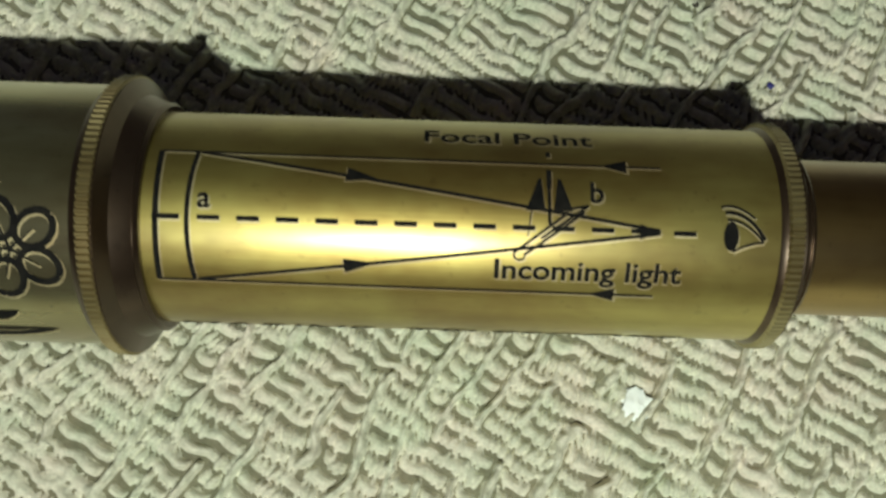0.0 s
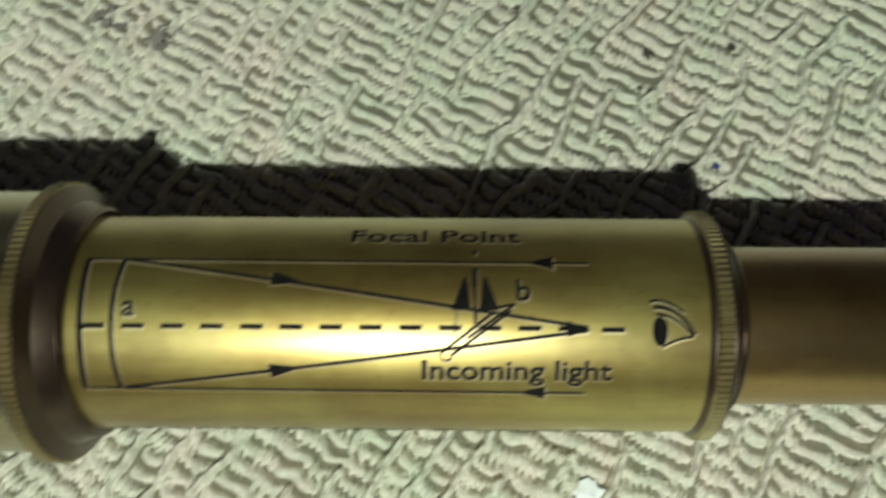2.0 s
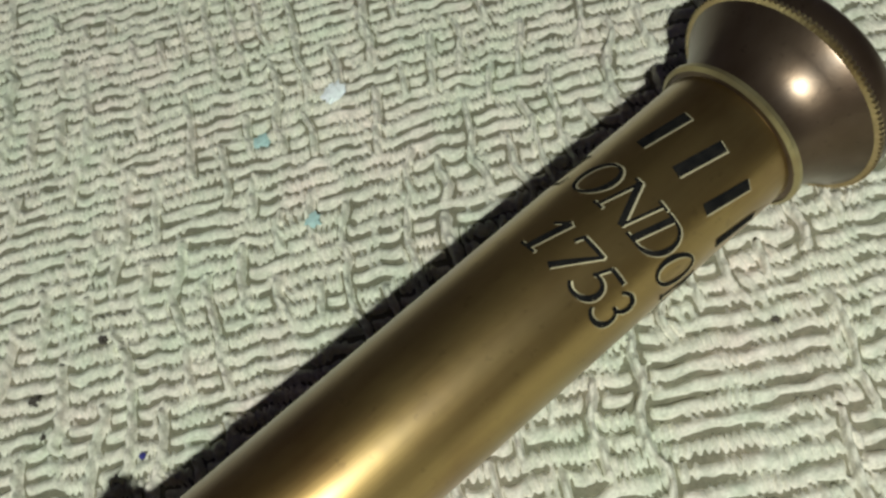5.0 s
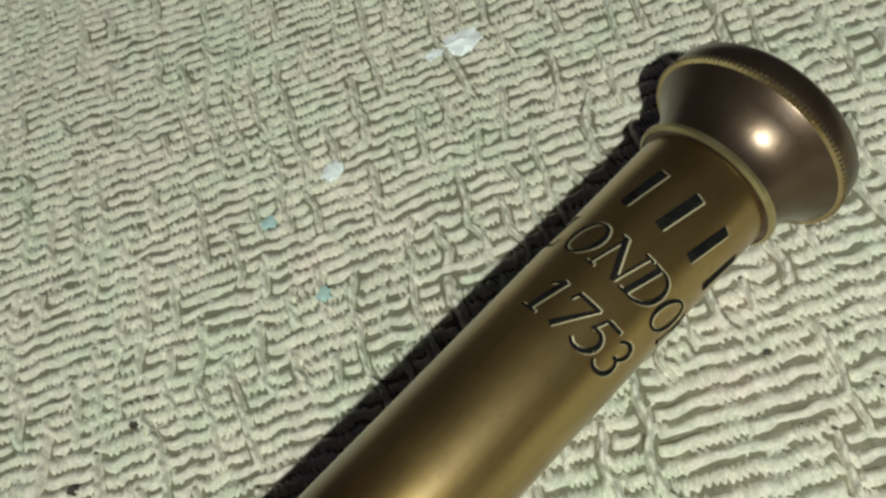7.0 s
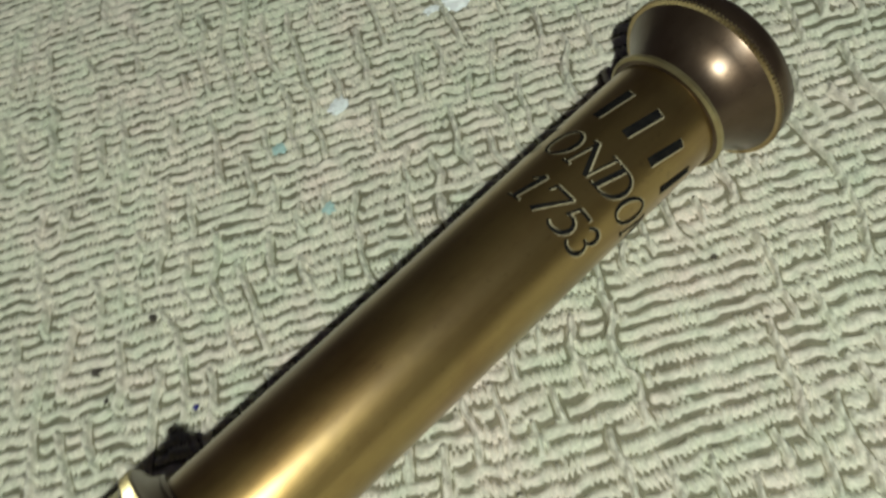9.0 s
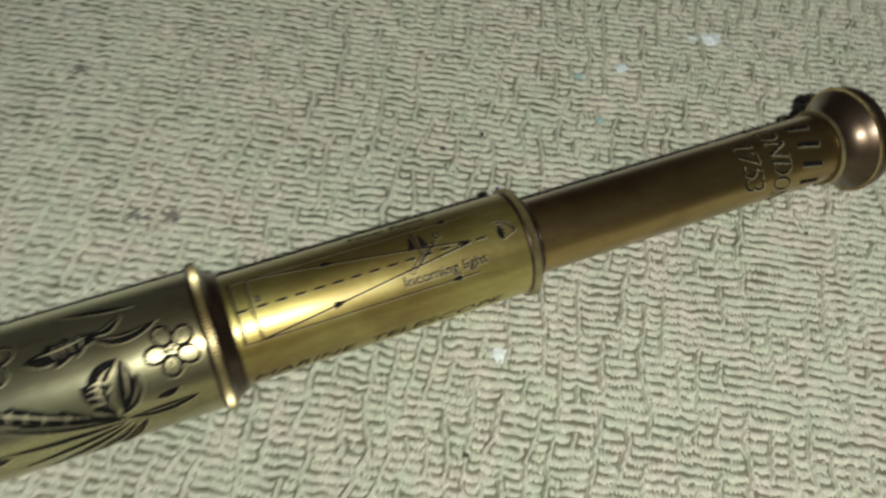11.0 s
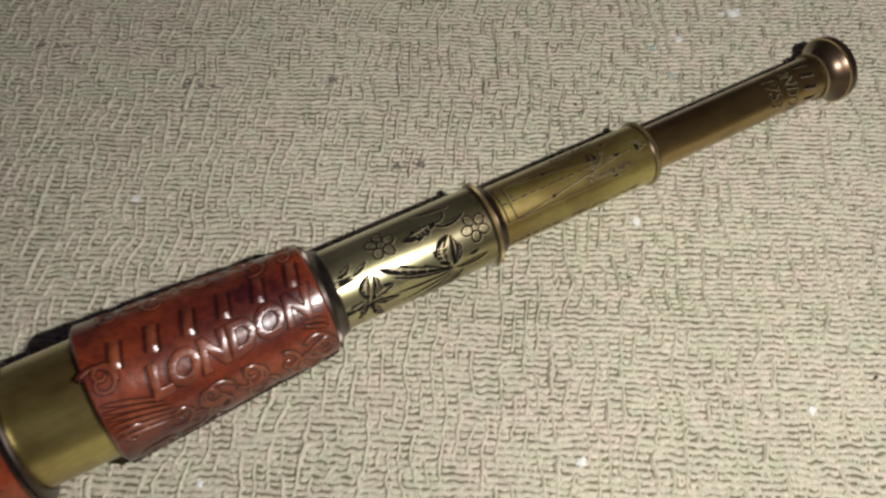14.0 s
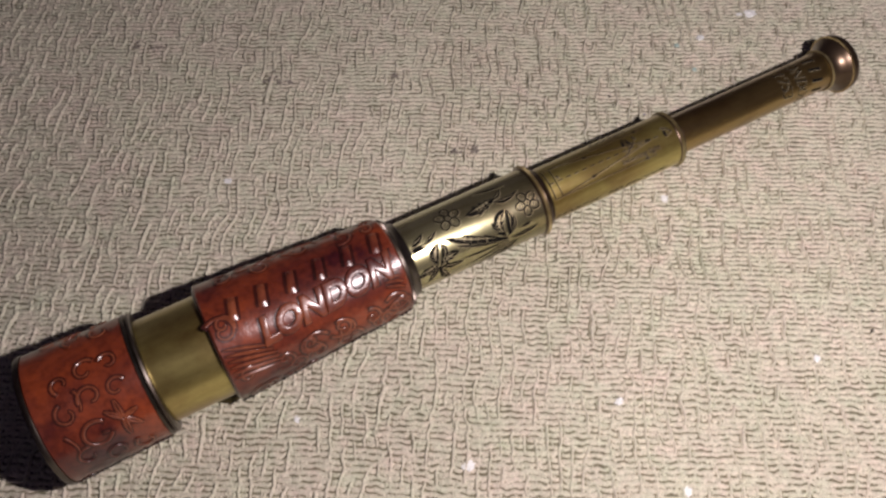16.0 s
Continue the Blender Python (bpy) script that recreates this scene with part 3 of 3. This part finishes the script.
def serif_line(body, x, height, pitch, lean=0.28):
    """A line of lettering that runs round the tube, its top towards the eyepiece."""
    def make(grow, shift):
        bm = bmesh.new()
        for k, ch in enumerate(body):
            at = (k - len(body) / 2) * pitch + 0.1 * pitch

            def put(a, b, at=at):
                return (x + (b - 0.5) * height + shift[0], -(at + (a + lean * (b - 0.5)) * height) + shift[1])

            put.height = height
            glyph(bm, ch, put, grow)
        return bm
    return make


engraved("lettering", serif_line("LONDON", 0.0667, 0.0047, 0.0045), R1, 25, small_tube)
engraved("lettering", serif_line("1753", 0.0587, 0.0048, 0.0034), R1, 23, small_tube)


def name_bars(grow, shift):
    """The maker's line as plain slanting bars."""
    bm = bmesh.new()
    for i in range(5):
        y = -(i - 1.6) * 0.0049
        stroke(bm, [(0.0724 + 0.0058 * k / 6 + shift[0], y - 0.0004 - 0.0012 * k / 6 + shift[1]) for k in range(7)], 0.0013 + grow, 0.0013 + grow)
    return bm


engraved("marking_bar", name_bars, R1, 33, small_tube)

# ---- engraving: flowers ----
PHI3 = 35


def flower(bm, cx, cy, size, g, shift, turn=0):
    if g < 0:
        return
    for k in range(5):
        a = radians(turn + 72 * k)
        px, py = cx + size * 0.62 * math.cos(a), cy + size * 0.62 * math.sin(a)
        pts = [(px + 0.40 * size * math.cos(b) * math.cos(a) - 0.33 * size * math.sin(b) * math.sin(a), py + 0.40 * size * math.cos(b) * math.sin(a) + 0.33 * size * math.sin(b) * math.cos(a)) for b in (2 * math.pi * i / 14 for i in range(15))]
        stroke(bm, [(x + shift[0], y + shift[1]) for x, y in mm(pts)], 0.72 * MM + g)
        stroke(bm, [(x + shift[0], y + shift[1]) for x, y in mm([(cx, cy), (px * 0.6 + cx * 0.4, py * 0.6 + cy * 0.4), (px, py)])], 0.36 * MM + g, 0.1 * MM + g)


def leaf(bm, a, b, c, w, g, shift, teeth=0):
    """A cut leaf along a curve, its edge notched where it has teeth; for g < 0 only the scratches of light in it."""
    n = 48 if teeth else 16
    w = w * 1.5
    pts = [Vector((x + shift[0], y + shift[1])) for x, y in mm(bend(a, b, c, n))]
    if g < 0:
        if w < 1.5:
            return
        d = (pts[-1] - pts[0]).normalized()
        side = Vector((-d.y, d.x)) * w * MM
        stroke(bm, [q + side * 0.06 for q in pts[n // 6:-n // 6]], 0.07 * w * MM, 0.04 * MM, swell=True)
        if w > 3:
            for k in range(3, 7):
                q = pts[n * k // 9]
                for e in (1, -1):
                    stroke(bm, [q + d * 0.0002 * k, q + d * 0.0009 + side * 0.17 * e, q + d * 0.0014 + side * 0.27 * e], 0.055 * w * MM, 0.03 * MM)
        return
    rows = []
    for i, q in enumerate(pts):
        t = i / n
        d = (pts[min(i + 1, n)] - pts[max(i - 1, 0)]).normalized()
        out = Vector((-d.y, d.x))
        ends = []
        for e in (1, -1):
            saw = (t ** 1.4 * teeth + (0.35 if e > 0 else 0.0)) % 1.0
            h = 0.5 * w * math.sin(math.pi * t) ** 0.8 * (1 - 0.42 * saw if teeth else 1)
            ends.append(bm.verts.new((*(q + out * e * (h * MM + 0.04 * MM + g / 2)), 0)))
        rows.append(ends)
    for (a0, b0), (c0, d0) in zip(rows, rows[1:]):
        bm.faces.new((a0, b0, d0, c0))


def bouquet(dx=0.0):
    def make(g, shift):
        bm = bmesh.new()
        S = (shift[0] + dx, shift[1])
        flower(bm, -106.4, 9.2, 5.2, g, S, 15)
        flower(bm, -74.8, 1.6, 5.0, g, S, 40)
        # cut leaf with a hooked stalk
        leaf(bm, (-99.7, 7.0), (-93.0, 6.6), (-86.2, 9.0), 3.6, g, S, 4)
        leaf(bm, (-88.0, 8.4), (-83.4, 4.6), (-75.8, 8.1), 1.3, g, S)
        leaf(bm, (-87.2, 8.6), (-84.2, 8.6), (-82.0, 11.6), 1.2, g, S)
        leaf(bm, (-93.0, 15.4), (-86.0, 13.8), (-79.4, 12.6), 0.8, g, S)
        # tulip
        leaf(bm, (-84.4, 3.0), (-93.0, -0.6), (-87.0, -7.6), 3.6, g, S, 3)
        leaf(bm, (-84.3, 2.8), (-83.2, -1.4), (-86.2, -7.2), 2.0, g, S)
        leaf(bm, (-82.0, -0.4), (-82.2, -4.8), (-86.6, -7.8), 1.6, g, S)
        # plume
        leaf(bm, (-111.4, 2.0), (-103.5, -2.6), (-85.8, -8.8), 3.0, g, S, 3)
        leaf(bm, (-108.0, -2.4), (-99.5, -6.6), (-85.8, -9.2), 1.1, g, S)
        leaf(bm, (-85.8, -9.0), (-79.0, -10.2), (-72.6, -8.6), 1.3, g, S)
        leaf(bm, (-80.0, -6.4), (-77.6, -6.8), (-75.6, -5.6), 0.9, g, S)
        # fern stems under it
        leaf(bm, (-108.6, -8.4), (-98.0, -10.2), (-86.0, -9.6), 0.7, g, S)
        leaf(bm, (-106.0, -13.6), (-97.0, -13.0), (-86.0, -10.0), 0.7, g, S)
        leaf(bm, (-103.5, -17.4), (-95.0, -15.6), (-85.6, -10.4), 0.8, g, S)
        leaf(bm, (-98.0, -20.0), (-91.0, -17.0), (-84.6, -11.0), 1.3, g, S, 2)
        leaf(bm, (-90.0, -19.0), (-86.0, -15.5), (-82.6, -10.6), 1.2, g, S)
        # lower sprig
        leaf(bm, (-114.1, 1.8), (-119.4, -1.5), (-117.0, -6.4), 2.6, g, S)
        leaf(bm, (-113.8, 1.5), (-111.4, -2.6), (-116.2, -6.6), 1.8, g, S)
        leaf(bm, (-127.4, -8.6), (-121.0, -7.2), (-117.0, -6.8), 2.6, g, S, 3)
        leaf(bm, (-107.6, -4.8), (-112.0, -4.2), (-116.6, -7.0), 3.0, g, S, 3)
        leaf(bm, (-106.6, -9.8), (-112.0, -9.8), (-116.6, -7.4), 2.0, g, S, 2)
        leaf(bm, (-116.6, -7.2), (-116.4, -12.0), (-112.8, -16.8), 2.4, g, S, 3)
        leaf(bm, (-122.4, -13.0), (-120.0, -10.0), (-117.0, -7.6), 1.5, g, S)
        # upper sprig
        leaf(bm, (-124.4, 4.4), (-121.5, 4.8), (-118.4, 7.6), 1.8, g, S, 3)
        leaf(bm, (-119.6, 3.2), (-117.0, 3.8), (-113.0, 6.2), 1.2, g, S)
        for k in range(3):
            leaf(bm, (-127.6, 3.4 - 1.1 * k), (-123.0, 3.4 - 0.6 * k), (-119.0 + 0.4 * k, 3.4 - 0.7 * k), 0.5, g, S)
        return bm
    return make


for phi in (PHI3, PHI3 + 180):
    engraved("flower_engraving", bouquet(), R3, phi, flower_tube)
    part("leaf_vein_glint", wrapped(bouquet()(-1.0, (0.0001, 0.0002)), R3, phi, 0.00009), GLINT_BRASS, flower_tube, "scratched leaf veins, their glint put into a pale colour")

# ---- embossing on the leather ----
bm = words("LONDON", 0.0128, offset=0.0003, at=(-0.1615, 0.0002), width=0.0545, slope=0.065, shear=0.18, deep=0.0005, bevel=0.0006)
raised = part("lettering", wrapped(bm, sleeve_r, 34, 0.0002), LEATHER_HIGH, sleeve, "raised rounded leather lettering, worn on top", 30)
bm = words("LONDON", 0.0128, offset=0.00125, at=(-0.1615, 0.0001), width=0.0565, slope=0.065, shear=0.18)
tagged(part("dark_outline", wrapped(bm, sleeve_r, 34, 0.00024), DARK_LEATHER, raised, "dark flat outline round the letters", 25), kind="stuff")

bars, ground = bmesh.new(), bmesh.new()
for i in range(6):
    x = -0.1950 + i * 0.0113
    line = [(x + 0.0022 * k / 5, -0.0042 + 0.0088 * k / 5 + 0.05 * (x + 0.165)) for k in range(6)]
    cord(bars, line, 0.0036, 0.0032, 0.0010)
    stroke(ground, line, 0.0052)
part("marking_bar", wrapped(bars, sleeve_r, 2, 0.0), LEATHER_HIGH, sleeve, "raised leather bars", 30)
tagged(part("dark_outline", wrapped(ground, sleeve_r, 2, 0.00024), DARK_LEATHER, sleeve, "dark flat outlines", 25), kind="stuff")


def scrolls(seed, x0, x1, y0, y1, count, w, spread=0.0):
    """Curling tendrils strewn over a field, keeping apart."""
    rnd = random.Random(seed)
    bm = bmesh.new()
    kept = []
    while len(kept) < count:
        x, y = rnd.uniform(x0, x1), rnd.uniform(y0, y1)
        size = rnd.uniform(3.6, 6.6)
        if any((x - a) ** 2 + (y - b) ** 2 < (0.85 * (size + c)) ** 2 for a, b, c in kept) and rnd.random() > 0.02:
            continue
        kept.append((x, y, size))
        a0, sign = rnd.uniform(0, 360), rnd.choice((1, -1))
        pts = []
        for i in range(19):
            t = i / 18
            r = size * (1.15 - 0.95 * t ** 0.8)
            a = radians(a0 + sign * (330 * t + 90 * t * t))
            pts.append((x + r * math.cos(a), y + r * math.sin(a)))
        if spread:
            stroke(bm, mm(pts), (w + spread) * MM, (w * 0.6 + spread) * MM)
        else:
            cord(bm, mm(pts), w * MM, w * 0.6 * MM, 0.55 * MM)
    return bm


for seed, field, phi, many in ((3, (-199, -136, -9, -3.0), 58, 10), (5, (-199, -136, -5, 5), 98, 11), (7, (-199, -136, -6, 5), -42, 10), (9, (-202, -196, 3, 10), 30, 2)):
    tagged(part("scroll_relief", wrapped(scrolls(seed, *field, many, 1.5), sleeve_r, phi, -0.0001), LEATHER_HIGH, sleeve, smooth=25), kind="stuff")
    tagged(part("dark_outline", wrapped(scrolls(seed, *field, many, 1.5, 0.9), sleeve_r, phi, 0.00022), DARK_LEATHER, sleeve, "dark flat outlines", 25), kind="stuff")


def leaf_fan(tips, grow=0.0, lift=0.0):
    bm = bmesh.new()
    for a, b, c in tips:
        if grow:
            stroke(bm, mm(bend(a, b, c)), (1.5 + grow) * MM, (0.4 + grow) * MM, swell=True)
        else:
            cord(bm, mm(bend(a, b, c)), 1.5 * MM, 0.4 * MM, 0.8 * MM, swell=True)
    return wrapped(bm, sleeve_r, 46, lift)


for tips in ([((-203, 4 - 2.4 * k), (-196, 2.2 - 2.2 * k), (-187 + 0.8 * k, -1.5 - 1.8 * k)) for k in range(6)], [((-133, -4 + 2.4 * k), (-136, -2 + 2.0 * k), (-140.5, -1 + 1.7 * k)) for k in range(6)]):
    part("leaf_relief", leaf_fan(tips), LEATHER_HIGH, sleeve, smooth=25)
    tagged(part("dark_outline", leaf_fan(tips, 0.8, 0.00026), DARK_LEATHER, sleeve, "dark flat outlines", 25), kind="stuff")
def cap_ornament(grow):
    """A spray of leaves, a large curl and a few loose tendrils, as raised cords or, with grow, as the wider flat
    outlines round them.
    """
    bm = bmesh.new()

    def run(pts, w, w1=None):
        if grow:
            stroke(bm, mm(pts), (w + grow) * MM, ((w1 or w) + grow) * MM)
        else:
            cord(bm, mm(pts), w * MM, (w1 or w) * MM, 0.55 * MM)

    def curl(x, y, size, a0, sweep):
        run([(x + size * (1 - 0.62 * k / 20) * math.cos(radians(a0 + sweep * k / 20)), y + size * (1 - 0.62 * k / 20) * math.sin(radians(a0 + sweep * k / 20))) for k in range(21)], 1.3, 0.7)

    run(arc(-250.5, -8.6, 4.6, 40, 345, 20), 1.4)
    run([(-246.2, -9.6), (-248.0, -9.4), (-249.6, -9.2)], 1.3)
    # spray
    for tip in ((-235.5, -5.6), (-236.0, -12.2), (-241.4, -14.6), (-241.6, 0.2), (-246.0, -2.4)):
        mid = ((tip[0] - 241.2) / 2 - 0.16 * (tip[1] + 7.2), (tip[1] - 7.2) / 2 + 0.16 * (tip[0] + 241.2))
        run(bend((-241.2, -7.2), mid, tip), 1.6, 0.5)
        mid = ((tip[0] - 241.2) / 2 + 0.16 * (tip[1] + 7.2), (tip[1] - 7.2) / 2 - 0.16 * (tip[0] + 241.2))
        run(bend((-241.2, -7.2), mid, tip), 1.6, 0.5)
    for x, y, size, a0, sweep in ((-247.6, 4.2, 4.4, 200, -300), (-239.0, 3.6, 3.6, 20, 290), (-256.6, 1.6, 4.0, 100, 310), (-255.0, 12.0, 3.4, 240, -280), (-246.5, 13.4, 4.2, 30, 300),
                                  (-238.4, 13.0, 3.4, 160, -300), (-256.5, -16.0, 4.2, 60, 310), (-247.5, -20.0, 4.4, 250, -300), (-238.5, -22.0, 4.0, 120, 300)):
        curl(x, y, size, a0, sweep)
    run(bend((-260.5, -5.0), (-257.0, -9.5), (-258.6, -13.0)), 1.2, 0.5)
    run(bend((-252.0, 8.6), (-250.0, 5.4), (-252.0, 0.6)), 1.2, 0.5)
    return bm


for phi in (35, 155, 275):
    tagged(part("scroll_relief", wrapped(cap_ornament(0.0), cap_r, phi, -0.00008), LEATHER_HIGH, cap, smooth=25), kind="stuff")
    tagged(part("dark_outline", wrapped(cap_ornament(0.8), cap_r, phi, 0.00022), DARK_LEATHER, cap, "dark flat outlines", 25), kind="stuff")

# ---- specks on the cloth ----
for x, y, s in ((0.0895, 0.0512, 0.0027), (0.0592, 0.0505, 0.0019), (-0.0098, -0.0178, 0.0019), (-0.0022, -0.1075, 0.0014), (-0.0785, -0.0855, 0.0016), (-0.1740, 0.0850, 0.0017), (-0.1408, -0.0799, 0.0020), (-0.0757, -0.1255, 0.0016), (-0.1900, -0.0330, 0.0012), (0.0850, 0.0535, 0.0013)):
    tagged(speck("lint_speck", x, y, s, WHITE_SPECK, 0.3, "", 1.3), "pale fluffy lint crumb lying on the woven cloth", "lint", "lint crumbs on the cloth")
for x, y, s in ((0.0124, 0.0425, 0.0007), (0.0008, 0.0416, 0.0008), (-0.0263, -0.0368, 0.0006), (-0.0006, 0.0365, 0.0005), (0.0753, -0.0160, 0.0005), (-0.0175, 0.0488, 0.0005), (0.0248, -0.1085, 0.0010), (0.0305, -0.1021, 0.0006)):
    tagged(speck("grit_speck", x, y, s, DARK_SPECK, 0.6), "tiny dark grit crumb lying on the woven cloth", "grit", "grit crumbs on the cloth")
for x, y, s in ((-0.1344, 0.1304, 0.0026), (-0.1280, 0.1260, 0.0024), (-0.1788, 0.1789, 0.0026), (-0.1850, 0.1840, 0.0022), (-0.0812, 0.1022, 0.0022), (-0.0748, 0.0485, 0.0024), (-0.0690, 0.0450, 0.0018)):
    for k in range(7):
        speck("stain", x + random.gauss(0, s * 0.7), y + random.gauss(0, s * 0.5), random.uniform(0.0004, 0.0010), GREY_STAIN, 0.3, "", 1.6, sheet)
speck("stain", 0.0465, 0.0520, 0.0014, BLUE_SPECK, 0.25, "faded blue stain", 1.0, sheet)
speck("stain", 0.0441, 0.0349, 0.0012, BLUE_SPECK, 0.25, "faded blue stain", 1.0, sheet)
speck("ink_dot", 0.0088, 0.0245, 0.0005, BLUE_DOT, 0.5, "small blue ink dot", 1.0, sheet)
